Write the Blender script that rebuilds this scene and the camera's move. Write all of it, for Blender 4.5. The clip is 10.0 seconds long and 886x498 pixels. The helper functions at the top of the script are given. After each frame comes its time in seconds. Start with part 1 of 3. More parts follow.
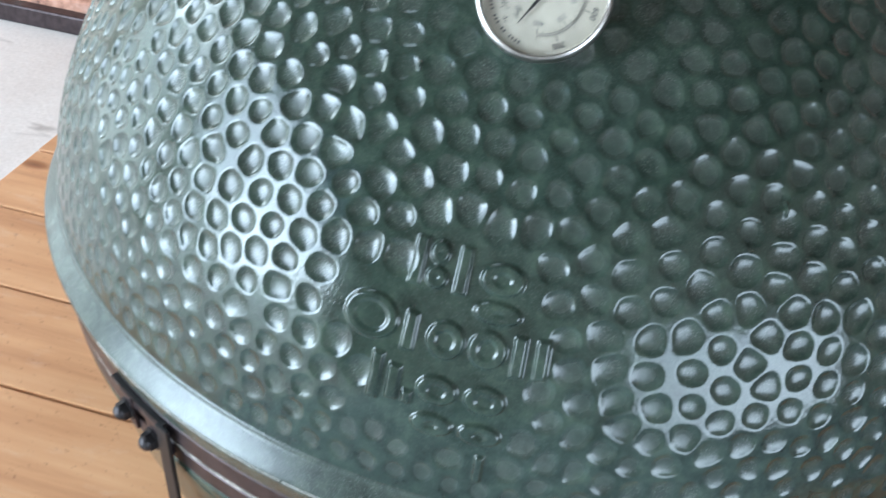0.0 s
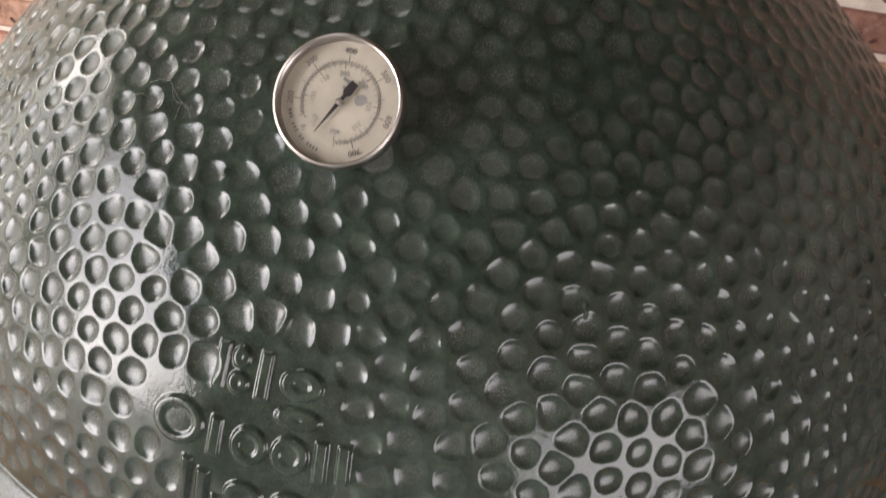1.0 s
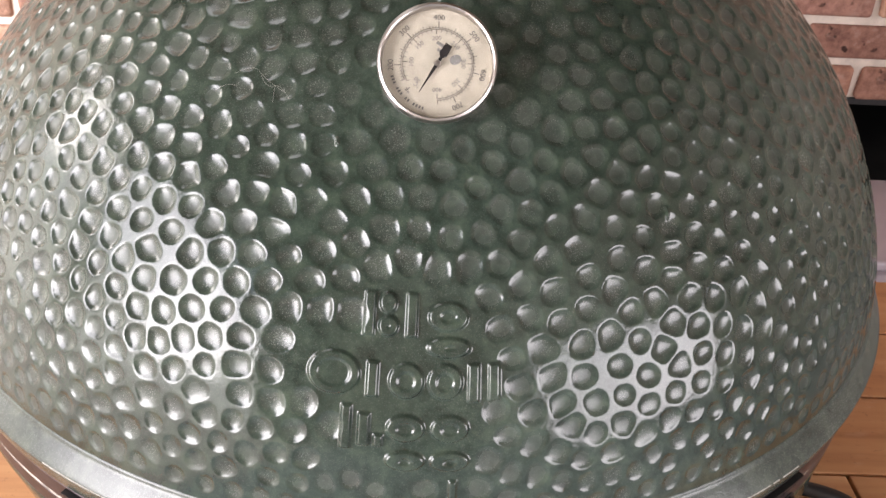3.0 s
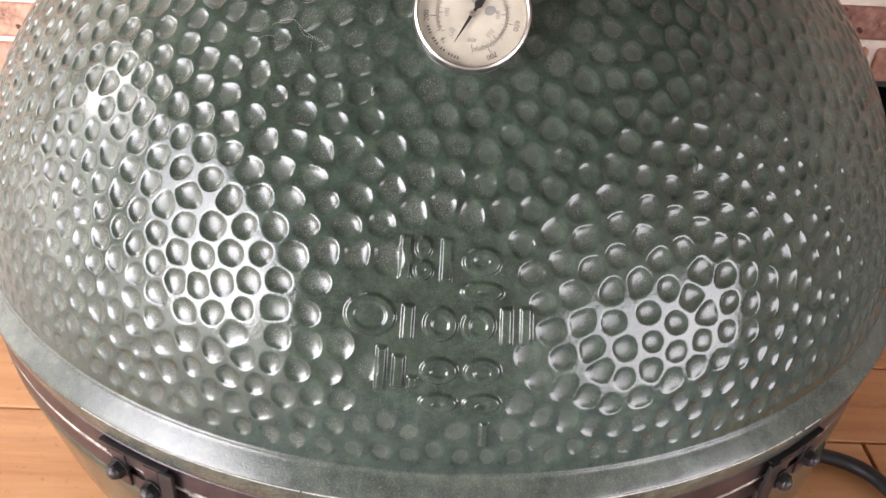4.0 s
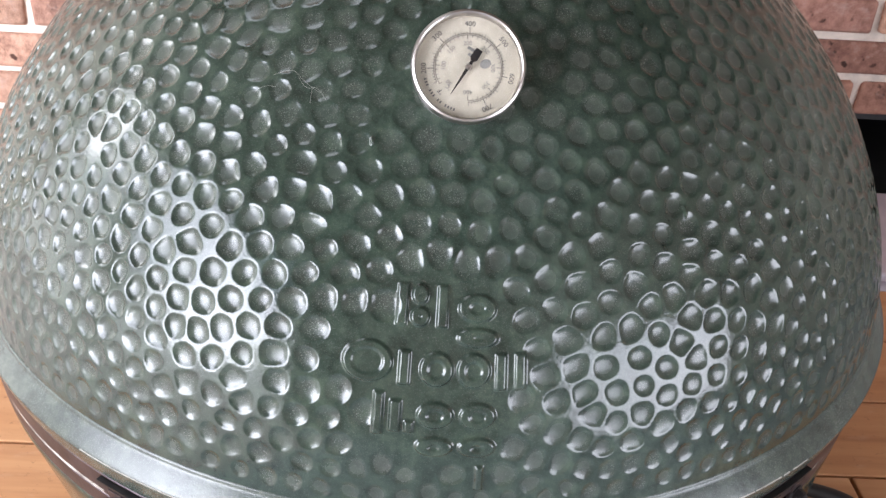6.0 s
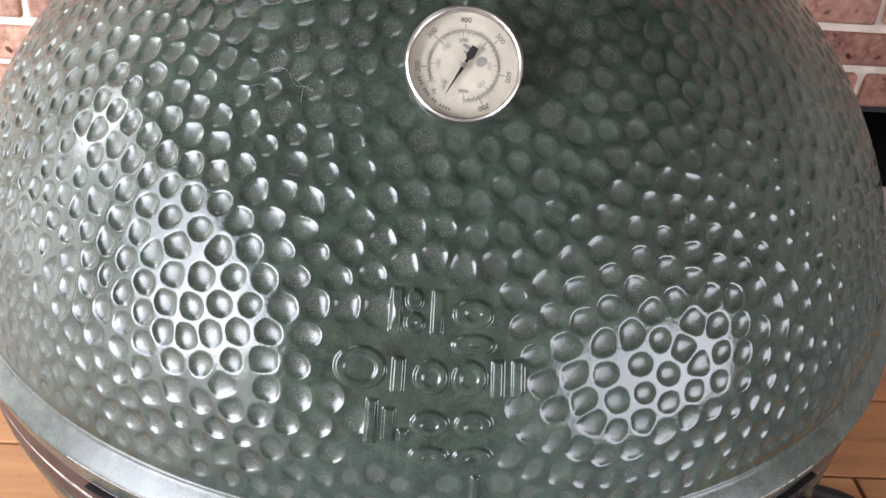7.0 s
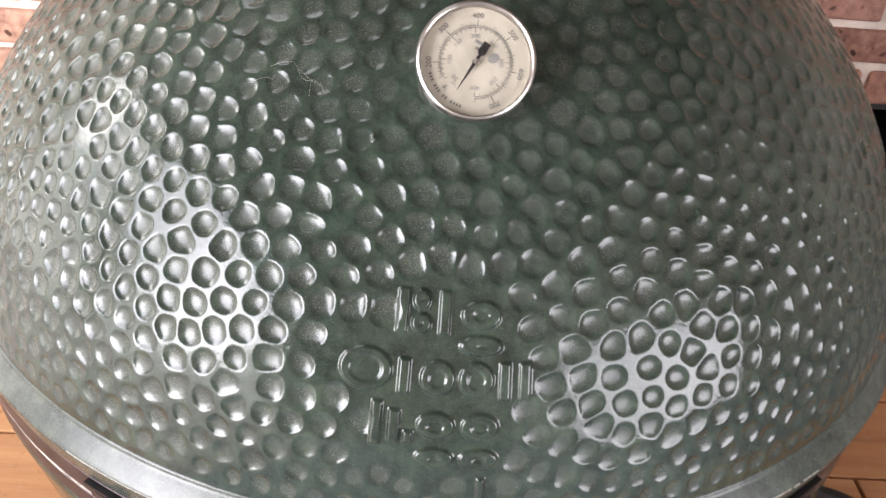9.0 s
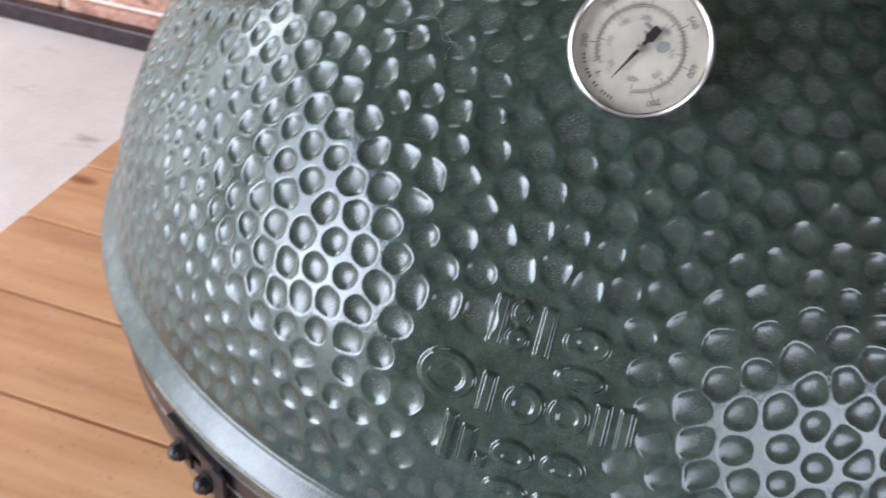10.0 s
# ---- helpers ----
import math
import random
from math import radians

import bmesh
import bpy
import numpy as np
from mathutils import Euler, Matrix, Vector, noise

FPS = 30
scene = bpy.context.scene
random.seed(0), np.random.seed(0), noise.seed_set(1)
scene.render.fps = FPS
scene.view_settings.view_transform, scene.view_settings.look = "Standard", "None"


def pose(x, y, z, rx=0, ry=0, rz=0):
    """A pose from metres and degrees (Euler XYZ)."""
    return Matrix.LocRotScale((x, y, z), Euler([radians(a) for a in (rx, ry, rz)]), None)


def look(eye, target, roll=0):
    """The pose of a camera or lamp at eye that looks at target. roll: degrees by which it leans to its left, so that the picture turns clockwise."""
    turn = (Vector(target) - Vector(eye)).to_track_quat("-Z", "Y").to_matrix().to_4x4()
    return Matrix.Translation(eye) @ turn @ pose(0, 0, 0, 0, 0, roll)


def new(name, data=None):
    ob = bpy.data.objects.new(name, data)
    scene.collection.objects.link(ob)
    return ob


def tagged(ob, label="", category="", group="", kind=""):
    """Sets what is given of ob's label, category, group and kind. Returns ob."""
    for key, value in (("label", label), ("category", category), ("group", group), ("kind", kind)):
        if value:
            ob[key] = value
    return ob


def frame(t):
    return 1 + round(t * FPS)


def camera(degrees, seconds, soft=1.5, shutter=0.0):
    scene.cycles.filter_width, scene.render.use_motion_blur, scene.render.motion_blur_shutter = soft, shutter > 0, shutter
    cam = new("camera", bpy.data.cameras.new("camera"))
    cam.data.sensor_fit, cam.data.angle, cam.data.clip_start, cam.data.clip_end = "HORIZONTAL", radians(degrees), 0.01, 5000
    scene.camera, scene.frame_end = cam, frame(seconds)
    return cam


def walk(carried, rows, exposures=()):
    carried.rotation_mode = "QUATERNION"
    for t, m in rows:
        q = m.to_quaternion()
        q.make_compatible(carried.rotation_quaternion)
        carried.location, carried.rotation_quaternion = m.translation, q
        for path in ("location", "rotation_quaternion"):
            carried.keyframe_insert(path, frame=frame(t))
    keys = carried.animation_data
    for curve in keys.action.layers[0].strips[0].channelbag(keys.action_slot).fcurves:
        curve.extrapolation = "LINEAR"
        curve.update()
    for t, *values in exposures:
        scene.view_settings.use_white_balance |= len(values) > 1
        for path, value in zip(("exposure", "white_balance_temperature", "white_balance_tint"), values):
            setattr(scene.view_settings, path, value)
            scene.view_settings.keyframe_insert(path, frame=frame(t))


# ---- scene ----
# Camera: t, eye x y z, yaw, pitch, roll. The grill's axis is x = y = 0, the boards lie at z = 0.
cam = camera(52.57, 10.0, soft=1.5, shutter=0.5)
PATH = [
    (0, 0.0376, -0.5485, 0.7279, 10.60, -37.24, 6.74),
    (0.5, 0.0649, -0.5252, 0.7392, 10.11, -36.86, 5.61),
    (1, 0.1119, -0.5194, 0.7506, 12.04, -33.74, 5.28),
    (1.5, 0.0706, -0.5504, 0.7528, 8.03, -31.81, 2.00),
    (2, 0.0160, -0.5682, 0.7424, -0.45, -31.96, 1.48),
    (3.5, -0.0070, -0.5995, 0.7417, -2.19, -32.41, 3.80),
    (4, -0.0147, -0.6079, 0.7299, -1.78, -32.79, 3.63),
    (4.5, -0.0186, -0.6156, 0.7325, -1.81, -33.11, 3.67),
    (5, -0.0156, -0.6154, 0.7344, -2.29, -32.70, 3.69),
    (5.5, -0.0141, -0.6133, 0.7415, -2.67, -31.95, 3.92),
    (6, -0.0186, -0.6097, 0.7437, -2.48, -31.31, 4.14),
    (7.5, -0.0145, -0.5934, 0.7404, -2.39, -32.12, 4.05),
    (8, -0.0145, -0.5966, 0.7374, -2.86, -31.98, 4.01),
    (8.5, -0.0098, -0.5968, 0.7367, -2.92, -32.30, 4.09),
    (9, -0.0207, -0.5890, 0.7429, -2.74, -32.61, 5.10),
    (9.5, -0.0173, -0.5515, 0.7371, 1.59, -34.74, 7.00),
    (10, 0.0113, -0.5341, 0.7321, 12.70, -36.75, 7.33),
]
EXPOSURES = [
    (0.0, 0.08, 5200, -3), (0.5, -0.08, 6000, 5), (1.0, -0.42, 6800, 15), (1.5, -0.30, 6750, 13), (2.0, 0.20, 6700, 15),
    (3.5, 0.34, 6660, 16), (4.0, 0.38, 6560, 16), (4.5, 0.29, 5910, 11), (5.5, 0.26, 5910, 11), (6.0, 0.27, 6010, 12), (7.5, 0.29, 6160, 13), (8.0, 0.31, 6260, 14),
    (8.5, 0.29, 6310, 14), (9.0, 0.29, 6460, 15), (9.5, 0.10, 6650, 14), (10.0, -0.12, 5600, 9),
]
walk(cam, [(t, pose(x, y, z, 90 + pitch, 0, yaw) @ pose(0, 0, 0, 0, 0, roll)) for t, x, y, z, yaw, pitch, roll in PATH], EXPOSURES)

# ---- daylight ----
world = bpy.data.worlds.new("sky")
scene.world = world
world.use_nodes = True
wn = world.node_tree
sky = wn.nodes.new("ShaderNodeTexSky")
sky.sky_type = "NISHITA"
sky.sun_disc = False
sky.sun_elevation, sky.sun_rotation = radians(50), radians(200)
wn.nodes["Background"].inputs[1].default_value = 0.12
wn.links.new(sky.outputs[0], wn.nodes["Background"].inputs[0])
sun = new("sun", bpy.data.lights.new("sun", "SUN"))
sun.data.energy, sun.data.angle, sun.data.color = 2.0, radians(0.6), (1.0, 0.95, 0.87)
sun.matrix_world = look((0, 0, 6), (1.2, -5.0, 0))


def opening_light(name, centre, target, width, height, watts, colour):
    """Daylight of the sky that comes in through an opening of that size."""
    lamp = new(name, bpy.data.lights.new(name, "AREA"))
    lamp.data.shape, lamp.data.size, lamp.data.size_y = "RECTANGLE", width, height
    lamp.data.energy, lamp.data.color = watts, colour
    lamp.matrix_world = look(centre, target)
    return lamp


# Plan of the porch: corners of its inner faces, counter-clockwise from above.
BACK, SIDE, NEAR = 0.78, 2.4, -2.6
CORNERS = [(SIDE, BACK), (-SIDE, BACK), (-SIDE, -0.6), (-0.9, NEAR), (0.9, NEAR), (SIDE, -0.6)]
CEILING = 2.4


def along(a, b, f):
    return (a[0] + (b[0] - a[0]) * f, a[1] + (b[1] - a[1]) * f)


# ---- materials ----
def material(name):
    m = bpy.data.materials.new(name)
    m.use_nodes = True
    return m, m.node_tree, m.node_tree.nodes["Principled BSDF"]


def node(tree, kind, **values):
    n = tree.nodes.new(kind)
    for key, value in values.items():
        n.inputs[key].default_value = value
    return n


def ramp(tree, source, stops):
    r = tree.nodes.new("ShaderNodeValToRGB")
    while len(r.color_ramp.elements) < len(stops):
        r.color_ramp.elements.new(0.5)
    for e, (at, c) in zip(r.color_ramp.elements, stops):
        e.position, e.color = at, (*c, 1) if len(c) == 3 else c
    tree.links.new(source, r.inputs[0])
    return r.outputs[0]


def mixed(tree, factor, a, b, kind="MIX"):
    m = tree.nodes.new("ShaderNodeMix")
    m.data_type, m.blend_type = "RGBA", kind
    for socket, value in ((m.inputs[0], factor), (m.inputs[6], a), (m.inputs[7], b)):
        if hasattr(value, "links"):
            tree.links.new(value, socket)
        else:
            socket.default_value = value if not isinstance(value, tuple) else (*value, 1)
    return m.outputs[2]


def coords(tree, scale=(1, 1, 1)):
    c = tree.nodes.new("ShaderNodeTexCoord")
    mp = tree.nodes.new("ShaderNodeMapping")
    mp.inputs["Scale"].default_value = scale
    tree.links.new(c.outputs["Object"], mp.inputs[0])
    return mp.outputs[0]


def noise_of(tree, where, scale, detail=4.0, rough=0.55):
    n = node(tree, "ShaderNodeTexNoise", Scale=scale, Detail=detail, Roughness=rough)
    tree.links.new(where, n.inputs["Vector"])
    return n.outputs[0]


def bump_of(tree, shader, height, strength, distance):
    b = node(tree, "ShaderNodeBump", Strength=strength, Distance=distance)
    tree.links.new(height, b.inputs["Height"])
    tree.links.new(b.outputs[0], shader.inputs["Normal"])


def plain(name, colour, rough=0.5, metal=0.0, spread=0.25, scale=60.0, bump=0.15, depth=0.001, coat=0.0):
    """A paint, metal or plastic with mottling and a fine relief."""
    m, tree, shader = material(name)
    where = coords(tree)
    n = noise_of(tree, where, scale)
    dark, light = tuple(c * (1 - spread) for c in colour), tuple(min(1, c * (1 + spread)) for c in colour)
    tree.links.new(ramp(tree, n, [(0.3, dark), (0.7, light)]), shader.inputs["Base Color"])
    shader.inputs["Roughness"].default_value, shader.inputs["Metallic"].default_value = rough, metal
    shader.inputs["Coat Weight"].default_value = coat
    shader.inputs["Coat Roughness"].default_value = 0.06
    bump_of(tree, shader, noise_of(tree, where, scale * 4), bump, depth)
    return m


def glaze_material(name="green_glaze", rough=0.10, coat=0.0, pits=0.16, grain=420, spatter=0.25, pale=0.0):
    """Dark green glazed stoneware with paler cloudy patches, fine pits and specks; dust lies in the hollows."""
    m, tree, shader = material(name)
    where = coords(tree)
    cloud = ramp(tree, noise_of(tree, where, 9, 5, 0.6), [(0.3, (0.0142 + pale, 0.0245 + pale, 0.0176 + pale)), (0.55, (0.0240 + pale, 0.0380 + pale, 0.0286 + pale)), (0.78, (0.041 + pale, 0.060 + pale, 0.049 + pale))])
    mottle = ramp(tree, noise_of(tree, where, 95, 6, 0.7), [(0.34, (0.50, 0.52, 0.50)), (0.50, (1.0, 1.0, 1.0)), (0.66, (1.65, 1.55, 1.45))])
    cloud = mixed(tree, 1.0, cloud, mottle, "MULTIPLY")
    specks = ramp(tree, noise_of(tree, where, 1700, 2, 0.5), [(0.56, (0, 0, 0)), (0.70, (1, 1, 1))])
    drift = ramp(tree, noise_of(tree, where, 16, 3, 0.6), [(0.35, (0.25, 0.25, 0.25)), (0.75, (1.0, 1.0, 1.0))])
    hollow = tree.nodes.new("ShaderNodeAttribute")
    hollow.attribute_name = "hollow"
    patchy = ramp(tree, noise_of(tree, where, 210, 5, 0.7), [(0.36, (0.35, 0.35, 0.35)), (0.62, (1.0, 1.0, 1.0))])
    film = mixed(tree, 1.0, mixed(tree, 1.0, patchy, ramp(tree, hollow.outputs["Fac"], [(0.0, (0.05, 0.05, 0.05)), (0.8, (0.36, 0.36, 0.36))]), "MULTIPLY"), drift, "MULTIPLY")
    grit = mixed(tree, 1.0, mixed(tree, 1.0, specks, drift, "MULTIPLY"), ramp(tree, hollow.outputs["Fac"], [(0.0, (spatter, spatter, spatter)), (0.7, (0.5, 0.5, 0.5))]), "MULTIPLY")
    filmed = mixed(tree, film, cloud, (0.145, 0.145, 0.13))
    tree.links.new(mixed(tree, grit, filmed, (0.21, 0.22, 0.20)), shader.inputs["Base Color"])
    clean = ramp(tree, hollow.outputs["Fac"], [(0.0, tuple([rough] * 3)), (0.45, tuple([rough + 0.02] * 3)), (0.85, tuple([rough + 0.11] * 3))])
    dusty = ramp(tree, hollow.outputs["Fac"], [(0.0, tuple([rough + 0.01] * 3)), (0.3, tuple([rough + 0.04] * 3)), (0.75, tuple([rough + 0.26] * 3))])
    dulled = mixed(tree, ramp(tree, noise_of(tree, where, 11, 3, 0.6), [(0.42, (0, 0, 0)), (0.62, (1, 1, 1))]), clean, dusty)
    tree.links.new(mixed(tree, grit, dulled, (0.6, 0.6, 0.6)), shader.inputs["Roughness"])
    shader.inputs["IOR"].default_value = 1.52
    shader.inputs["Coat Weight"].default_value, shader.inputs["Coat Roughness"].default_value = coat, rough * 0.7
    ripple = noise_of(tree, where, 130, 3, 0.6)
    bump_of(tree, shader, mixed(tree, 0.4, noise_of(tree, where, grain, 3, 0.65), ripple), pits * 1.4, 0.0006)
    return m


def wood_material():
    """Varnished pine boards, each with its own tone; the grain runs along x."""
    m, tree, shader = material("varnished_pine")
    info = tree.nodes.new("ShaderNodeObjectInfo")
    c = tree.nodes.new("ShaderNodeTexCoord")
    shift = node(tree, "ShaderNodeVectorMath")
    shift.operation = "ADD"
    spread = tree.nodes.new("ShaderNodeCombineXYZ")
    times = node(tree, "ShaderNodeMath")
    times.operation, times.inputs[1].default_value = "MULTIPLY", 37.0
    tree.links.new(info.outputs["Random"], times.inputs[0])
    tree.links.new(times.outputs[0], spread.inputs[0])
    tree.links.new(times.outputs[0], spread.inputs[2])
    tree.links.new(c.outputs["Object"], shift.inputs[0])
    tree.links.new(spread.outputs[0], shift.inputs[1])
    mp = node(tree, "ShaderNodeMapping", Scale=(1.6, 22, 22))
    tree.links.new(shift.outputs[0], mp.inputs[0])
    grain = noise_of(tree, mp.outputs[0], 2.2, 6, 0.6)
    mp2 = node(tree, "ShaderNodeMapping", Scale=(1.0, 3.2, 3.2))
    tree.links.new(shift.outputs[0], mp2.inputs[0])
    blotch = noise_of(tree, mp2.outputs[0], 5, 3, 0.5)
    base = ramp(tree, grain, [(0.25, (0.47, 0.225, 0.100)), (0.5, (0.66, 0.355, 0.170)), (0.75, (0.75, 0.44, 0.230))])
    tone = ramp(tree, blotch, [(0.3, (0.82, 0.77, 0.72)), (0.7, (1.0, 1.0, 1.0))])
    own = ramp(tree, info.outputs["Random"], [(0.0, (0.88, 0.85, 0.82)), (1.0, (1.0, 1.0, 1.0))])
    knots = node(tree, "ShaderNodeTexVoronoi", Scale=3.1)
    mp3 = node(tree, "ShaderNodeMapping", Scale=(1.0, 2.4, 1.0))
    tree.links.new(shift.outputs[0], mp3.inputs[0])
    tree.links.new(mp3.outputs[0], knots.inputs["Vector"])
    knot = ramp(tree, knots.outputs["Distance"], [(0.0, (0.3, 0.2, 0.14)), (0.035, (0.5, 0.38, 0.3)), (0.07, (1, 1, 1))])
    colour = mixed(tree, 1.0, mixed(tree, 1.0, mixed(tree, 1.0, base, tone, "MULTIPLY"), own, "MULTIPLY"), knot, "MULTIPLY")
    wear = ramp(tree, noise_of(tree, shift.outputs[0], 170, 5, 0.7), [(0.26, (0.55, 0.48, 0.42)), (0.40, (1, 1, 1))])
    scuffs = ramp(tree, noise_of(tree, mp2.outputs[0], 26, 5, 0.65), [(0.58, (0, 0, 0)), (0.75, (0.35, 0.35, 0.35))])
    colour = mixed(tree, scuffs, mixed(tree, 1.0, colour, wear, "MULTIPLY"), (0.66, 0.46, 0.33))
    tree.links.new(colour, shader.inputs["Base Color"])
    tree.links.new(ramp(tree, blotch, [(0.3, (0.34, 0.34, 0.34)), (0.7, (0.52, 0.52, 0.52))]), shader.inputs["Roughness"])
    bump_of(tree, shader, grain, 0.2, 0.001)
    return m


def brick_material():
    """Tumbled red brick: each one with its own tone, pits, dark burns and a lime bloom."""
    m, tree, shader = material("tumbled_brick")
    info = tree.nodes.new("ShaderNodeObjectInfo")
    island = tree.nodes.new("ShaderNodeNewGeometry")
    both = node(tree, "ShaderNodeMath")
    both.operation = "ADD"
    tree.links.new(info.outputs["Random"], both.inputs[0])
    tree.links.new(island.outputs["Random Per Island"], both.inputs[1])
    wrap = node(tree, "ShaderNodeMath")
    wrap.operation, wrap.inputs[1].default_value = "FRACT", 0.0
    tree.links.new(both.outputs[0], wrap.inputs[0])
    where = coords(tree)
    own = ramp(tree, wrap.outputs[0], [(0.0, (0.30, 0.15, 0.12)), (0.3, (0.53, 0.275, 0.195)), (0.55, (0.66, 0.40, 0.29)), (0.8, (0.40, 0.24, 0.17)), (1.0, (0.49, 0.25, 0.20))])
    fine = ramp(tree, noise_of(tree, where, 70, 5, 0.65), [(0.3, (0.55, 0.5, 0.5)), (0.6, (1, 1, 1))])
    burn = ramp(tree, noise_of(tree, where, 22, 4, 0.6), [(0.28, (0.3, 0.27, 0.28)), (0.42, (1, 1, 1))])
    bloom = ramp(tree, noise_of(tree, where, 34, 4, 0.7), [(0.55, (0, 0, 0)), (0.75, (0.55, 0.55, 0.55))])
    holes = ramp(tree, noise_of(tree, where, 52, 2, 0.5), [(0.27, (0.16, 0.12, 0.11)), (0.36, (1, 1, 1))])
    red = mixed(tree, 1.0, mixed(tree, 1.0, mixed(tree, 1.0, own, fine, "MULTIPLY"), burn, "MULTIPLY"), holes, "MULTIPLY")
    tree.links.new(mixed(tree, bloom, red, (0.5, 0.4, 0.36)), shader.inputs["Base Color"])
    shader.inputs["Roughness"].default_value = 0.9
    bump_of(tree, shader, noise_of(tree, where, 90, 6, 0.7), 0.8, 0.005)
    return m


def stone_material():
    """Pale worn stone with a cloudy tone, fine grain and a few dark scuffs that run across it."""
    m, tree, shader = material("pale_stone")
    where = coords(tree)
    cloud = ramp(tree, noise_of(tree, where, 6, 4, 0.6), [(0.3, (0.62, 0.55, 0.51)), (0.7, (0.74, 0.68, 0.64))])
    fine = ramp(tree, noise_of(tree, where, 160, 5, 0.7), [(0.3, (0.86, 0.85, 0.84)), (0.6, (1, 1, 1))])
    scuff = ramp(tree, noise_of(tree, coords(tree, (5, 17, 1)), 1.1, 3, 0.55), [(0.66, (0, 0, 0)), (0.74, (0.6, 0.6, 0.6))])
    tree.links.new(mixed(tree, scuff, mixed(tree, 1.0, cloud, fine, "MULTIPLY"), (0.24, 0.20, 0.18)), shader.inputs["Base Color"])
    shader.inputs["Roughness"].default_value = 0.75
    bump_of(tree, shader, noise_of(tree, where, 60), 0.3, 0.002)
    return m


GLAZE = glaze_material()
RIM_GLAZE = glaze_material("spattered_rim_glaze", 0.24, 0.08, 0.22, 700, 0.4, 0.024)
RIM_GLAZE.node_tree.nodes["Principled BSDF"].inputs["IOR"].default_value = 1.47
PINE = wood_material()
BRICK = brick_material()
MORTAR = plain("lime_mortar", (0.80, 0.71, 0.63), 0.95, 0, 0.15, 45, 0.6, 0.003)
STONE = stone_material()
PLASTER = plain("plaster", (0.56, 0.51, 0.44), 0.85, 0, 0.12, 12, 0.3, 0.002)
DARK_WOOD = plain("stained_ceiling", (0.072, 0.047, 0.022), 0.6, 0, 0.3, 20, 0.3, 0.002)
SOOT = plain("soot_black", (0.012, 0.011, 0.011), 0.85, 0, 0.4, 25, 0.4, 0.002)
BRONZE = plain("bronze_painted_steel", (0.066, 0.050, 0.053), 0.36, 0.7, 0.35, 90, 0.2, 0.0006)
BLACK = plain("black_painted_steel", (0.016, 0.014, 0.015), 0.4, 0.3, 0.4, 120, 0.2, 0.0006)
BOLT = plain("dull_zinc", (0.040, 0.036, 0.038), 0.42, 0.7, 0.35, 200, 0.3, 0.0005)
FELT = plain("white_felt", (0.33, 0.30, 0.26), 0.95, 0, 0.9, 60, 0.9, 0.003)
RUBBER = plain("black_rubber", (0.02, 0.02, 0.022), 0.45, 0, 0.25, 80, 0.2, 0.0005)
CHROME = plain("polished_steel", (0.42, 0.39, 0.365), 0.34, 1.0, 0.06, 140, 0.05, 0.0003)
CARD = plain("dial_card", (0.335, 0.305, 0.245), 0.5, 0, 0.14, 70, 0.02, 0.0002)
INK = plain("dial_ink", (0.09, 0.085, 0.08), 0.6, 0, 0.2, 300, 0.02, 0.0002)
GREY_INK = plain("faded_ink", (0.165, 0.16, 0.15), 0.6, 0, 0.15, 300, 0.02, 0.0002)
BIN = plain("lilac_plastic", (0.50, 0.44, 0.50), 0.4, 0, 0.06, 20, 0.1, 0.001)
GLASS, gtree, gshader = material("clear_glass")
gshader.inputs["Base Color"].default_value = (1, 1, 1, 1)
gshader.inputs["Transmission Weight"].default_value = 1.0
gshader.inputs["Roughness"].default_value = 0.02
gshader.inputs["IOR"].default_value = 1.45


# ---- mesh helpers ----
def made(name, verts, faces, mat, parent=None, smooth=False, label=""):
    mesh = bpy.data.meshes.new(name)
    mesh.from_pydata(verts, [], faces)
    mesh.materials.append(mat)
    if smooth:
        mesh.polygons.foreach_set("use_smooth", [True] * len(mesh.polygons))
    mesh.update()
    ob = new(name, mesh)
    if parent:
        ob.parent = parent
    return tagged(ob, label)


def part(name, bm, mat, parent=None, label="", smooth=False, at=None):
    mesh = bpy.data.meshes.new(name)
    bm.to_mesh(mesh)
    bm.free()
    mesh.materials.append(mat)
    if smooth:
        mesh.polygons.foreach_set("use_smooth", [True] * len(mesh.polygons))
    ob = new(name, mesh)
    if parent:
        ob.parent = parent
    if at:
        ob.matrix_basis = at
    return tagged(ob, label)


def box(sx, sy, sz, at=(0, 0, 0), bevel=0.0, segments=2):
    bm = bmesh.new()
    bmesh.ops.create_cube(bm, size=1, matrix=Matrix.Translation(at) @ Matrix.Diagonal((sx, sy, sz, 1)))
    if bevel:
        bmesh.ops.bevel(bm, geom=bm.edges[:], offset=bevel, segments=segments, profile=0.6, affect="EDGES")
    return bm


def lathe(profile, start=0.0, end=360.0, steps=180):
    """Turns (radius, height) pairs about the z axis; angles from the front, to the right."""
    whole = abs(end - start) >= 360
    count = steps if whole else steps + 1
    angles = [radians(start + (end - start) * k / steps) for k in range(count)]
    verts = [(r * math.sin(a), -r * math.cos(a), z) for a in angles for r, z in profile]
    n, faces = len(profile), []
    for k in range(steps):
        a, b = k * n, ((k + 1) % count) * n
        faces += [(a + j, b + j, b + j + 1, a + j + 1) for j in range(n - 1)]
    if not whole:
        faces += [tuple(range(n)), tuple(reversed(range((count - 1) * n, count * n)))]
    return verts, faces


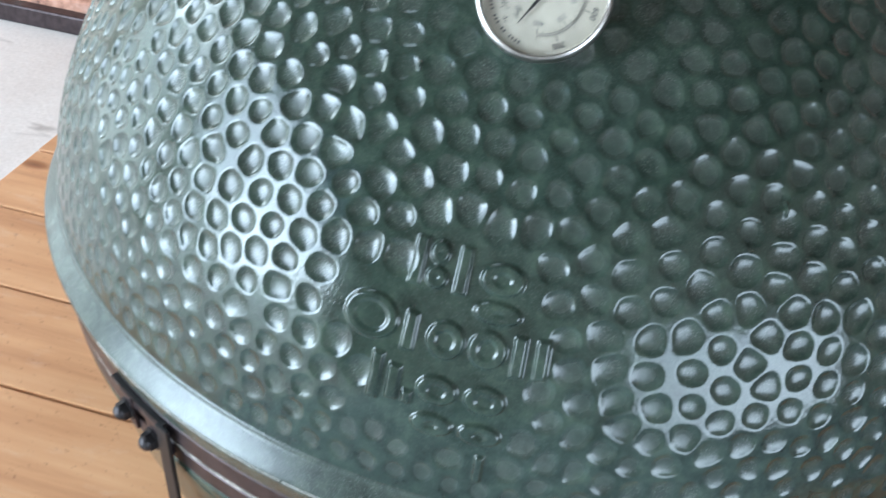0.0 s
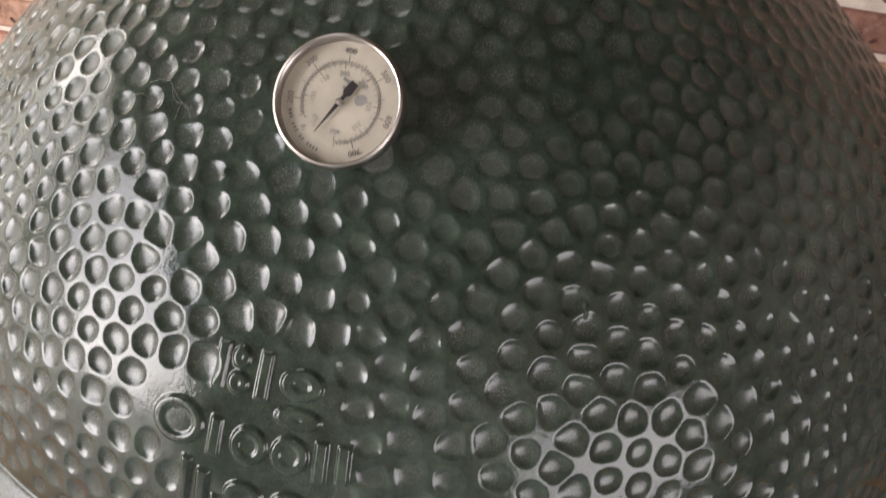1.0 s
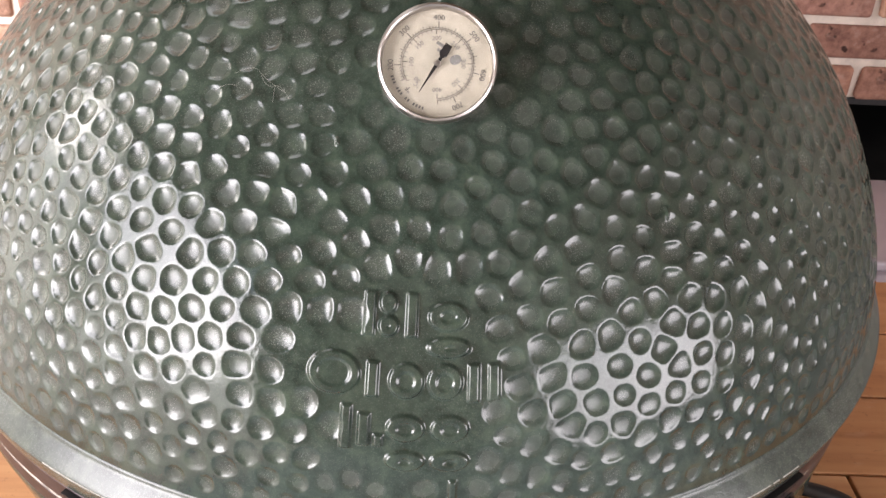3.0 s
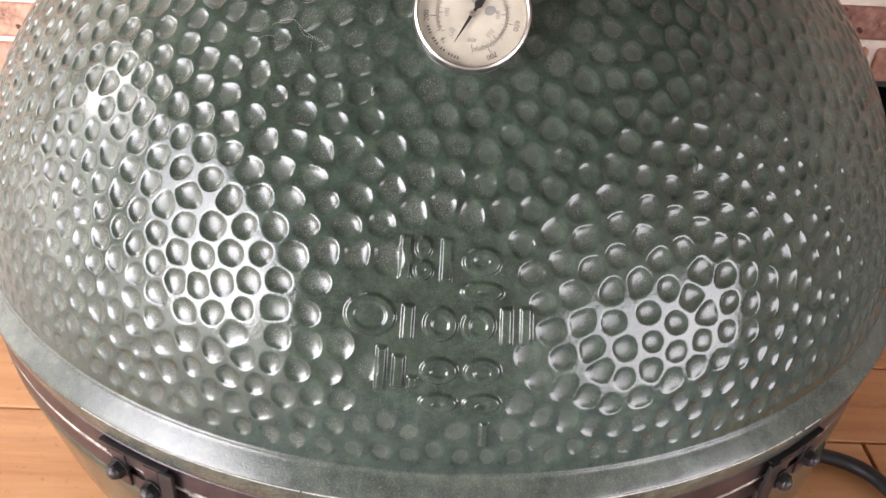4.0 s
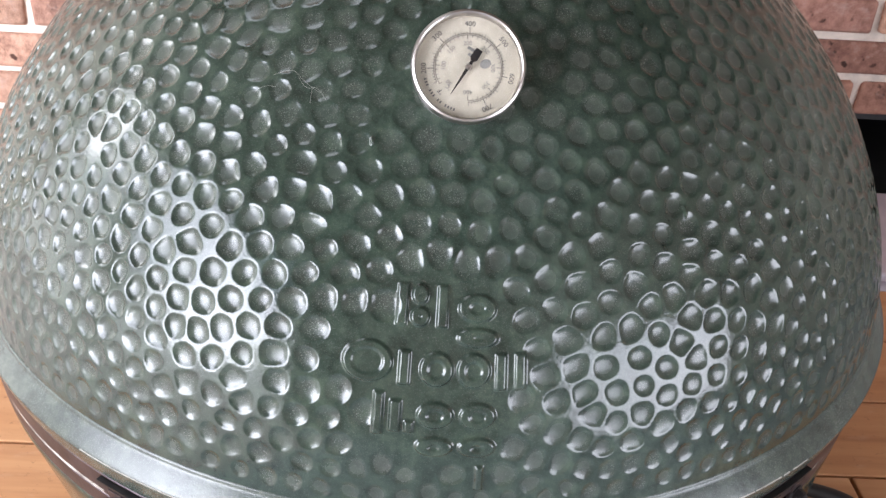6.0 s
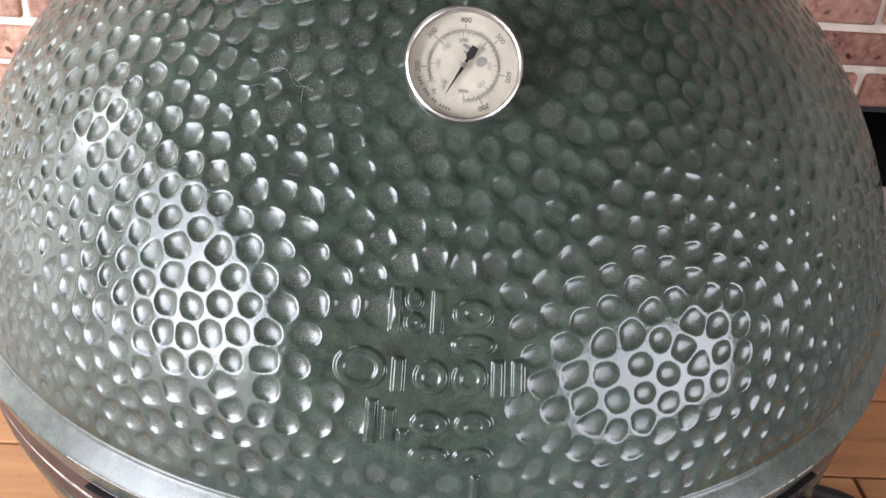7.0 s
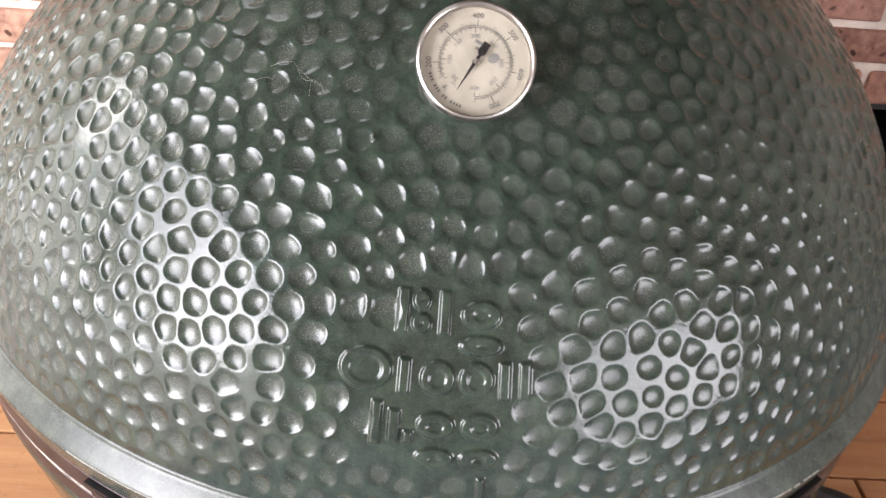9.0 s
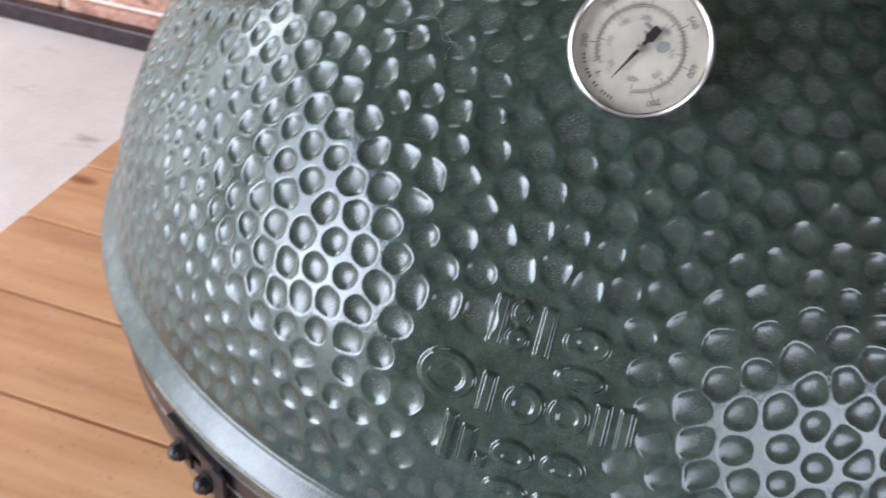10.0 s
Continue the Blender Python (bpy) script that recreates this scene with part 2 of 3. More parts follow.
def ring(name, profile, mat, parent, label="", start=0.0, end=360.0, steps=180, smooth=True):
    """A turned part whose profile closes on itself."""
    whole = abs(end - start) >= 360
    verts, faces = lathe(profile + [profile[0]] if whole else profile, start, end, steps)
    if not whole:
        n, count = len(profile), steps + 1
        faces += [(k * n + n - 1, (k + 1) * n + n - 1, (k + 1) * n, k * n) for k in range(steps)]
    ob = made(name, verts, faces, mat, parent, smooth, label)
    if smooth:
        ob.data.set_sharp_from_angle(angle=radians(40))
    return ob


def front(phi, r, z):
    """A place on the grill: degrees from its front to the right, radius, height."""
    a = radians(phi)
    return Vector((r * math.sin(a), -r * math.cos(a), z))


def facing(phi, r, z, lean=0.0):
    """The pose of a part on the grill's side: its -y points outwards, its z up; lean tips it back."""
    p = front(phi, r, z)
    return pose(p.x, p.y, p.z, 0, 0, phi) @ pose(0, 0, 0, lean, 0, 0)


# ---- setting: boards, slab, walls, ceiling ----
STONE_EDGE = -0.62
slab = tagged(part("pavement", box(2.08, 3.6, 0.06, (STONE_EDGE - 1.04, -0.99, -0.03), 0.004), STONE), "pale worn stone slab with dark scuffs beside the wooden table", "stone slab", kind="structure")
SLATE = plain("grey_paving", (0.42, 0.46, 0.49), 0.8, 0, 0.15, 9, 0.4, 0.003)
front_slab = tagged(part("pavement", box(3.32, 3.58, 0.06, (STONE_EDGE + 0.002 + 1.66, -1.0, -0.032), 0.004), SLATE), "grey paving under and in front of the wooden table", "paving", kind="structure")
TABLE_TOP, BOARD, FIRST = 0.20, 0.0995, -0.057
TABLE_L, TABLE_R = -0.535, 0.60

Z0 = 0.40  # the height of the grill's rim
wall_north = tagged(new("wall_north"), "tumbled red brick wall with wide pale mortar joints", "brick wall", kind="structure")
OPEN_L, OPEN_R, OPEN_T = 0.52, 1.45, 0.198


def wall_block(name, x0, x1, z0, z1, y0, y1, mat, parent):
    return part(name, box(x1 - x0, y1 - y0, z1 - z0, ((x0 + x1) / 2, (y0 + y1) / 2, (z0 + z1) / 2)), mat, parent)


wall_block("mortar", -SIDE, OPEN_L, -0.1, OPEN_T, BACK + 0.008, BACK + 0.2, MORTAR, wall_north)
wall_block("mortar", OPEN_R, SIDE, -0.1, OPEN_T, BACK + 0.008, BACK + 0.2, MORTAR, wall_north)
wall_block("mortar", -SIDE, SIDE, OPEN_T, CEILING, BACK + 0.008, BACK + 0.2, MORTAR, wall_north)
# Unseen pale facing, added so that the dome's edges reflect less red brick.
wall_block("plaster", -SIDE, -1.42, -0.1, CEILING, BACK + 0.001, BACK + 0.007, PLASTER, wall_north)
wall_block("plaster", 1.61, SIDE, -0.1, CEILING, BACK + 0.001, BACK + 0.007, PLASTER, wall_north)
hearth = tagged(new("fire_recess"), "black sooty low recess in the brick wall", "fireplace opening", kind="structure")
wall_block("recess_back", OPEN_L - 0.1, OPEN_R + 0.1, -0.1, OPEN_T + 0.1, BACK + 0.62, BACK + 0.66, SOOT, hearth)
wall_block("recess_side", OPEN_L - 0.04, OPEN_L, -0.1, OPEN_T + 0.1, BACK + 0.2, BACK + 0.62, SOOT, hearth)
wall_block("recess_side", OPEN_R, OPEN_R + 0.04, -0.1, OPEN_T + 0.1, BACK + 0.2, BACK + 0.62, SOOT, hearth)
wall_block("recess_top", OPEN_L, OPEN_R, OPEN_T + 0.02, OPEN_T + 0.06, BACK + 0.2, BACK + 0.62, SOOT, hearth)
wall_block("recess_floor", OPEN_L, OPEN_R, -0.06, -0.004, BACK + 0.0, BACK + 0.62, SOOT, hearth)
wall_block("lintel", OPEN_L - 0.1, OPEN_R + 0.1, OPEN_T - 0.006, OPEN_T + 0.004, BACK + 0.002, BACK + 0.2, BLACK, hearth)
skirting = tagged(part("trim", box(SIDE - 0.62, 0.03, 0.035, (-(SIDE + 0.62) / 2, BACK - 0.012, 0.0175), 0.004), BRONZE), "dark strip at the foot of the brick wall", "wall strip", kind="structure")


def side_wall(name, a, b, holes, label):
    """A wall along the inner line a to b, 12 cm thick outwards; holes: (from, to, bottom, top) along it in metres."""
    length = math.hypot(b[0] - a[0], b[1] - a[1])
    ux, uy = (b[0] - a[0]) / length, (b[1] - a[1]) / length
    turn = Matrix(((ux, uy, 0, a[0]), (uy, -ux, 0, a[1]), (0, 0, 1, 0), (0, 0, 0, 1)))
    root = tagged(new(name), label, "wall", kind="structure")
    pieces = []
    if not holes:
        pieces = [(0, length, -0.1, CEILING)]
    for f, t, lo, hi in holes:
        pieces += [(0, f, -0.1, CEILING), (t, length, -0.1, CEILING), (f, t, hi, CEILING)]
        if lo > -0.05:
            pieces.append((f, t, -0.1, lo))
    for x0, x1, z0, z1 in pieces:
        bm = box(x1 - x0, 0.12, z1 - z0, ((x0 + x1) / 2, 0.06, (z0 + z1) / 2))
        bm.transform(turn)
        bmesh.ops.recalc_face_normals(bm, faces=bm.faces[:])
        part("panel", bm, PLASTER, root)
    return turn


LEFT_HOLE = (0.12, 1.88, -0.1, 1.95)
# Sky lamps stepped to shape the dome's slanting left highlight: from, to, low, high, W per square metre.
LEFT_SKY = [(0.12, 0.45, 0.95, 1.80, 28), (0.45, 0.86, 0.62, 1.84, 35), (0.86, 1.27, 0.28, 1.66, 54), (1.27, 1.60, 0.36, 1.40, 52), (1.60, 1.86, 0.62, 1.16, 42)]
RIGHT_HOLE = (0.41, 1.90, 0.06, 0.92)
SIDE_HOLE = (0.14, 1.30, -0.1, 1.72)
SKYLIT = (0.32, 0.72, 1.10, 1.66)
WIDE = (0.15, 1.29, 0.02, 1.71)
LOW_FILL = (0.13, 1.87, 0.00, 0.90)
BETWEEN = (0.72, 1.29, 1.20, 1.70)
t_left = side_wall("wall_southwest", CORNERS[2], CORNERS[3], [LEFT_HOLE], "plain plastered porch wall with a wide opening")
t_right = side_wall("wall_southeast", CORNERS[4], CORNERS[5], [RIGHT_HOLE], "plain plastered porch wall with a low opening")
side_wall("wall_south", CORNERS[3], CORNERS[4], [], "plain plastered porch wall")
t_side = side_wall("wall_west", CORNERS[1], CORNERS[2], [SIDE_HOLE], "plain plastered porch wall with a wide opening")
side_wall("wall_east", CORNERS[5], CORNERS[0], [], "plain plastered porch wall")
FILL_GAP = (-1.55, -0.65, 0.20, 0.74)  # unseen gap added in the roof, for fill light on the slab


def roof():
    x0, x1, y0, y1 = FILL_GAP
    bm = bmesh.new()
    for a, b, c, d in ((-2.6, 2.6, -2.8, y0), (-2.6, x0, y0, y1), (x1, 2.6, y0, y1), (-2.6, 2.6, y1, 1.0)):
        bmesh.ops.create_cube(bm, size=1, matrix=Matrix.Translation(((a + b) / 2, (c + d) / 2, CEILING + 0.04)) @ Matrix.Diagonal((b - a, d - c, 0.08, 1)))
    return tagged(part("ceiling", bm, DARK_WOOD), "dark stained porch ceiling with an added gap for fill light", "ceiling", kind="structure")


roof()
ground = tagged(part("ground", box(400, 400, 0.1, (0, 0, -0.18)), plain("grass_ground", (0.07, 0.11, 0.045), 0.95, 0, 0.4, 3, 0.5, 0.02)), "grassy ground outside the porch", "ground", kind="structure")


def hedge():
    """A clipped hedge outside: a mass of small leaves."""
    gen = np.random.default_rng(3)
    count = 9000
    where = np.stack([gen.uniform(-5.6, -4.8, count), gen.uniform(-3.5, 3.5, count), gen.beta(1.2, 1.0, count) * 1.25 - 0.12], -1)
    where[:, 0] += 0.18 * np.sin(where[:, 1] * 2.3) + gen.normal(0, 0.05, count)
    a, b = gen.normal(0, 1, (count, 3)), gen.normal(0, 1, (count, 3))
    a /= np.linalg.norm(a, axis=1)[:, None]
    b = np.cross(a, b)
    b /= np.linalg.norm(b, axis=1)[:, None]
    corners = np.stack([where - a * 0.07, where + b * 0.035, where + a * 0.07, where - b * 0.035], 1).reshape(-1, 3)
    faces = np.arange(count * 4).reshape(-1, 4)
    ob = made("hedge", corners.tolist(), faces.tolist(), plain("hedge_leaf", (0.06, 0.12, 0.035), 0.6, 0, 0.4, 9, 0.1, 0.001))
    return tagged(ob, "green leafy hedge outside the porch opening", "hedge", kind="stuff")


hedge()


def hole_light(name, turn, hole, watts, colour, depth=0.05, spread=180):
    f, t, lo, hi = hole
    centre = turn @ Vector(((f + t) / 2, depth, (lo + hi) / 2))
    inside = turn @ Vector(((f + t) / 2, -1.0, (lo + hi) / 2))
    opening_light(name, centre, inside, t - f, hi - lo, watts, colour).data.spread = radians(spread)


for f, t, lo, hi, strength in LEFT_SKY:
    hole_light("daylight_southwest", t_left, (f, t, lo, hi), strength * (t - f) * (hi - lo), (0.98, 0.97, 1.0))
# Added fill lamp low in the opening, to brighten the lower dome.
hole_light("fill_low_southwest", t_left, LOW_FILL, 20.0, (1.0, 0.98, 0.93), 0.09)
hole_light("daylight_southeast", t_right, RIGHT_HOLE, 9.6, (0.98, 0.96, 1.0), spread=95)
hole_light("daylight_wide_west", t_side, WIDE, 20, (1.0, 0.95, 0.87), 0.09)
# Added fill lamp in the roof gap; brightens slab, boards and bricks at left.
opening_light("fill_above", ((FILL_GAP[0] + FILL_GAP[1]) / 2, (FILL_GAP[2] + FILL_GAP[3]) / 2, CEILING + 0.02), ((FILL_GAP[0] + FILL_GAP[1]) / 2, (FILL_GAP[2] + FILL_GAP[3]) / 2 - 0.001, 0.0), 0.88, 0.52, 5, (1.0, 0.99, 0.96))
hole_light("daylight_west", t_side, SKYLIT, 7, (1.0, 0.96, 0.92))
hole_light("daylight_west_corner", t_side, BETWEEN, 3.4, (1.0, 0.96, 0.92))


# ---- the ceramic grill ----
grill = tagged(new("kamado_grill"), "dark green glazed ceramic kamado grill with a dimpled dome, lid closed", "grill")
grill.matrix_basis = pose(0, 0, Z0)
PROFILE = (0.3177, -0.0051, -0.0764, -0.0220)


def dome_radius(z):
    u = z / 0.2
    return PROFILE[0] + u * (PROFILE[1] + u * (PROFILE[2] + u * PROFILE[3]))


RIDGE_Z, TOP_Z = 0.0190, 0.300
zs = np.linspace(RIDGE_Z, TOP_Z, 4000)
rs = dome_radius(zs)
arcs = np.concatenate([[0], np.cumsum(np.hypot(np.diff(zs), np.diff(rs)))])

# The raised plain emblem: (from, to in degrees, bottom, top in height, round).
EMBLEM = [
    (-4.6, -3.7, 0.108, 0.124, 0), (-3.3, -1.7, 0.108, 0.1155, 1), (-3.3, -1.9, 0.1165, 0.124, 1), (-1.0, -0.1, 0.108, 0.124, 0),
    (0.9, 4.2, 0.1105, 0.121, 1), (0.9, 4.4, 0.1005, 0.108, 1),
    (-8.9, -4.6, 0.084, 0.101, 1), (-4.0, -3.1, 0.084, 0.098, 0), (-2.2, 0.6, 0.084, 0.098, 1), (1.0, 3.8, 0.084, 0.098, 1),
    (4.3, 5.2, 0.083, 0.098, 0), (6.0, 6.9, 0.083, 0.098, 0), (-5.9, -5.1, 0.061, 0.080, 0),
    (-4.5, -3.6, 0.063, 0.077, 0), (-3.2, -2.5, 0.063, 0.068, 0), (-2.2, 0.8, 0.0655, 0.077, 1), (-2.2, 0.9, 0.052, 0.061, 1),
    (1.4, 4.4, 0.0655, 0.077, 1), (1.4, 4.5, 0.052, 0.061, 1), (3.0, 3.6, 0.035, 0.047, 0),
    # Not emblem: a tiny hair and a speck on the dome, made as raised marks.
    (24.48, 24.60, 0.1440, 0.1482, 0), (-9.15, -8.9, 0.1722, 0.1742, 0),
]
ZONES = [(-5.6, 5.4, 0.099, 0.126), (-9.6, 7.7, 0.082, 0.102), (-6.4, 5.4, 0.0495, 0.084), (2.4, 5.2, 0.034, 0.048)]

rng = np.random.default_rng(7)
PITCH = 0.0149
seeds = []
level, row = 0.0105, 0
while level < arcs[-1] - 0.01:
    shrink = 0.86 + 0.14 * min(1.0, level / 0.06)
    r = np.interp(level, arcs, rs)
    count = max(6, round(2 * math.pi * r / (PITCH * shrink)))
    turn0 = rng.uniform(0, 1)
    for k in range(count):
        seeds.append((2 * math.pi * (k + turn0) / count + rng.normal(0, 0.38) * PITCH / r, level + rng.normal(0, 0.40) * PITCH))
    level += PITCH * shrink * 0.88
seeds = np.array(seeds)


def placed(phi, arc):
    r, z = np.interp(arc, arcs, rs), np.interp(arc, arcs, zs)
    return np.stack([r * np.sin(phi), -r * np.cos(phi), z], -1)


# Let crowded neighbours push one another apart.
for _ in range(13):
    where = placed(seeds[:, 0], seeds[:, 1])
    gap = where[:, None, :] - where[None, :, :]
    far = np.sqrt((gap**2).sum(-1)) + 1e-9
    push = np.clip(0.0151 - far, 0, None) * (far > 1e-6)
    move = (gap / far[..., None] * push[..., None]).sum(1) * 0.32
    rr = np.hypot(where[:, 0], where[:, 1])
    east = np.stack([np.cos(seeds[:, 0]), np.sin(seeds[:, 0]), 0 * rr], -1)
    seeds[:, 0] += (move * east).sum(-1) / rr
    up = placed(seeds[:, 0], seeds[:, 1] + 0.002) - placed(seeds[:, 0], seeds[:, 1] - 0.002)
    up /= np.linalg.norm(up, axis=1)[:, None] + 1e-9
    seeds[:, 1] = np.clip(seeds[:, 1] + (move * up).sum(-1), 0.0100, arcs[-1] - 0.008)
# Fill the bald spots that are left between them.
for _ in range(9000):
    trial = np.array([rng.uniform(-2.1, 2.1), rng.uniform(0.0105, arcs[-1] - 0.03)])
    room = np.sqrt(((placed(trial[:1], trial[1:]) - placed(seeds[:, 0], seeds[:, 1])) ** 2).sum(-1)).min()
    if room > 0.0114:
        seeds = np.vstack([seeds, trial])
seeds[:, 0] = (seeds[:, 0] + math.pi) % (2 * math.pi) - math.pi
seed_z = np.interp(seeds[:, 1], arcs, zs)
clear = np.ones(len(seeds), bool)
for f, t, lo, hi in ZONES:
    clear &= ~((np.degrees(seeds[:, 0]) > f - 0.05) & (np.degrees(seeds[:, 0]) < t + 0.05) & (seed_z > lo - 0.0015) & (seed_z < hi + 0.0015))
clear &= ~((np.hypot(np.degrees(seeds[:, 0]) * 0.0037, seed_z - 0.2) < 0.022))
seeds, seed_z = seeds[clear], seed_z[clear]
seed_at = placed(seeds[:, 0], seeds[:, 1])
seed_r = rng.uniform(0.0057, 0.0088, len(seeds)) * np.clip(0.80 + seeds[:, 1] / 0.25, 0.8, 1.0)
seed_r = np.minimum(seed_r, seeds[:, 1] - 0.0046)
seed_h = rng.uniform(0.0013, 0.0020, len(seeds)) * np.clip(0.36 + seeds[:, 1] / 0.16, 0.36, 1.0) * np.clip(1.0 - (seeds[:, 1] - 0.11) / 0.22, 0.58, 1.0)

where_phi, where_arc = seeds[:, 0], seeds[:, 1]
phase = rng.uniform(0, 6.28, len(seeds))
fine = np.radians(np.concatenate([np.arange(-118, -76, 0.24), np.arange(-76, 76, 0.105), np.arange(76, 118, 0.24)]))
coarse = np.radians(np.arange(118, 242, 0.8))
phis = np.concatenate([fine, coarse])
steps = np.concatenate([np.arange(0, 0.004, 0.00135), np.arange(0.004, 0.215, 0.00062), np.arange(0.215, arcs[-1], 0.00135)])
ring_r, ring_z = np.interp(steps, arcs, rs), np.interp(steps, arcs, zs)
slope_r = np.gradient(rs, arcs)
slope_z = np.gradient(zs, arcs)
all_verts = np.zeros((len(steps), len(phis), 3))
all_hollow = np.zeros((len(steps), len(phis)))
for n, s in enumerate(steps):
    base = np.stack([ring_r[n] * np.sin(phis), -ring_r[n] * np.cos(phis), np.full(len(phis), ring_z[n])], -1)
    near = np.abs(seeds[:, 1] - s) < 0.026
    height = np.zeros(len(phis))
    if near.sum() > 6:
        centres, size, lift = seed_at[near], seed_r[near], seed_h[near]
        d = np.sqrt(((base[:, None, :] - centres[None, :, :]) ** 2).sum(-1))
        order = np.argpartition(d, 5, axis=1)[:, :6]
        near_d = np.take_along_axis(d, order, 1)
        rank = np.argsort(near_d, axis=1)
        order, near_d = np.take_along_axis(order, rank, 1), np.take_along_axis(near_d, rank, 1)
        own = order[:, 0]
        east = ((phis - where_phi[near][own] + math.pi) % (2 * math.pi) - math.pi) * ring_r[n]
        around = np.arctan2(s - where_arc[near][own], east)
        wobble = 1 + 0.07 * np.sin(2 * around + phase[near][own]) + 0.02 * np.sin(3 * around + 2 * phase[near][own])
        edges = [(size[own] * wobble - near_d[:, 0])]
        for k in range(1, 5):
            apart = np.sqrt(((centres[own] - centres[order[:, k]]) ** 2).sum(-1)) + 1e-6
            edges.append((near_d[:, k] ** 2 - near_d[:, 0] ** 2) / (2 * apart) - 0.0007)
        soft = 0.0010
        inner = -soft * np.log(np.exp(-np.clip(np.array(edges), -0.012, 0.012) / soft).sum(0))
        inner = 0.00026 * np.log1p(np.exp(np.clip(inner / 0.00026, -30, 30)))
        q = near_d[:, 0] / (near_d[:, 0] + inner + 1e-6)
        bowl = (1 - q**2.8) * np.clip(inner / 0.00028, 0, 1)
        height = -lift[own] * bowl
        all_hollow[n] = bowl
    z = ring_z[n]
    deg = np.degrees(phis)
    for f, t, lo, hi, rounded in EMBLEM:
        if lo - 0.004 < z < hi + 0.004:
            half_w, half_h = (t - f) / 2 * 0.00517, (hi - lo) / 2 * 1.15
            x, y = (deg - (f + t) / 2) * 0.00517, (z - (lo + hi) / 2) * 1.15
            if rounded:
                q = np.sqrt((x / half_w) ** 2 + (y / half_h) ** 2)
                inside = (1 - q) * min(half_w, half_h)
                shape = np.clip(inside / 0.0013 + 0.5, 0, 1) * (1 - 0.55 * np.clip((inside - 0.0026) / 0.0016, 0, 1))
            else:
                inside = np.minimum(half_w - np.abs(x), half_h - np.abs(y))
                shape = np.clip(inside / 0.0013 + 0.5, 0, 1)
            height = height + 0.0016 * shape * shape * (3 - 2 * shape)
    # Unevenness of the hand-finished body.
    height = height + min(1.0, s / 0.025) * (0.0004 * np.sin(deg / 9.0 + z * 30) + 0.0003 * np.sin(deg / 4.3 - z * 55))
    tr, tz = np.interp(s, arcs, slope_r), np.interp(s, arcs, slope_z)
    out_r, out_z = tz, -tr
    rad = ring_r[n] + height * out_r
    all_verts[n] = np.stack([rad * np.sin(phis), -rad * np.cos(phis), np.full(len(phis), z) + height * out_z], -1)
rows_n, cols_n = len(steps), len(phis)
index = np.arange(rows_n * cols_n).reshape(rows_n, cols_n)
nxt = np.roll(index, -1, axis=1)
quads = np.stack([index[:-1], nxt[:-1], nxt[1:], index[1:]], -1).reshape(-1, 4)
mesh = bpy.data.meshes.new("dome")
verts = all_verts.reshape(-1, 3)
mesh.vertices.add(len(verts))
mesh.vertices.foreach_set("co", verts.ravel())
mesh.loops.add(quads.size)
mesh.loops.foreach_set("vertex_index", quads.ravel().astype(np.int32))
mesh.polygons.add(len(quads))
mesh.polygons.foreach_set("loop_start", np.arange(0, quads.size, 4, dtype=np.int32))
mesh.polygons.foreach_set("use_smooth", np.ones(len(quads), bool))
mesh.materials.append(GLAZE)
mesh.update(calc_edges=True)
mesh.validate()
mesh.attributes.new("hollow", "FLOAT", "POINT").data.foreach_set("value", all_hollow.ravel())
dome = new("dome", mesh)
dome.parent = grill
tagged(dome, "dimpled dark green glazed dome with a plain raised emblem")

r_ridge = dome_radius(RIDGE_Z)
ring("neck", [(0.066, 0.296), (0.075, 0.300), (0.077, 0.325), (0.073, 0.330), (0.02, 0.331), (0.02, 0.29)], GLAZE, grill, "short glazed neck at the top of the dome", steps=96)
ring("dome_rim", [
    (dome_radius(0.0215) - 0.0015, 0.0215), (dome_radius(0.0196) - 0.0002, 0.0196), (r_ridge + 0.0003, 0.0193), (r_ridge + 0.0007, 0.0185), (r_ridge + 0.0009, 0.0178), (r_ridge + 0.0012, 0.0170), (r_ridge + 0.0021, 0.0160),
    (0.3214, 0.0125), (0.3236, 0.0096), (0.3249, 0.0079), (0.3255, 0.0069), (0.3258, 0.0060), (0.3258, 0.0048),
    (0.3252, 0.0022), (0.3241, -0.0020), (0.3226, -0.0070), (0.3220, -0.0085), (0.3211, -0.0090), (0.29, -0.0090), (0.29, 0.015),
], RIM_GLAZE, grill, "smooth sloping glazed rim of the dome", steps=300)
WORN_AND_GLINT = plain("pale_clay_and_glint", (0.52, 0.50, 0.46), 0.7, 0, 0.3, 300, 0.4, 0.0006)
# Right arcs: glaze worn to the clay; left arcs: the edge's highlight, painted.
for first, last, half in ((-34, -11.5, 0.00016), (-11.3, -3, 0.0002), (6.0, 19, 0.00028), (19.1, 30.5, 0.0003), (30.7, 34.2, 0.00024), (34.6, 35.4, 0.0003), (36.0, 38.4, 0.0002)):
    ring("worn_and_glint_edge", [(0.3250, 0.0064 + half), (0.32590, 0.0064 + half), (0.3261, 0.0064), (0.3260, 0.0064 - half), (0.3250, 0.0064 - half)], WORN_AND_GLINT, grill, "pale line on the rim edge: worn clay at right, painted glint at left", first, last, 30)
ring("upper_band", [(0.3120, -0.0100), (0.3206, -0.0101), (0.3212, -0.0107), (0.3209, -0.0226), (0.3203, -0.0232), (0.3120, -0.0232)], BRONZE, grill, "bronze steel band under the dome", steps=240)
ring("gasket", [(0.30, -0.0234), (0.3192, -0.0236), (0.3203, -0.0244), (0.3202, -0.0262), (0.3190, -0.0270), (0.30, -0.0271)], FELT, grill, "dirty white felt gasket", steps=240)
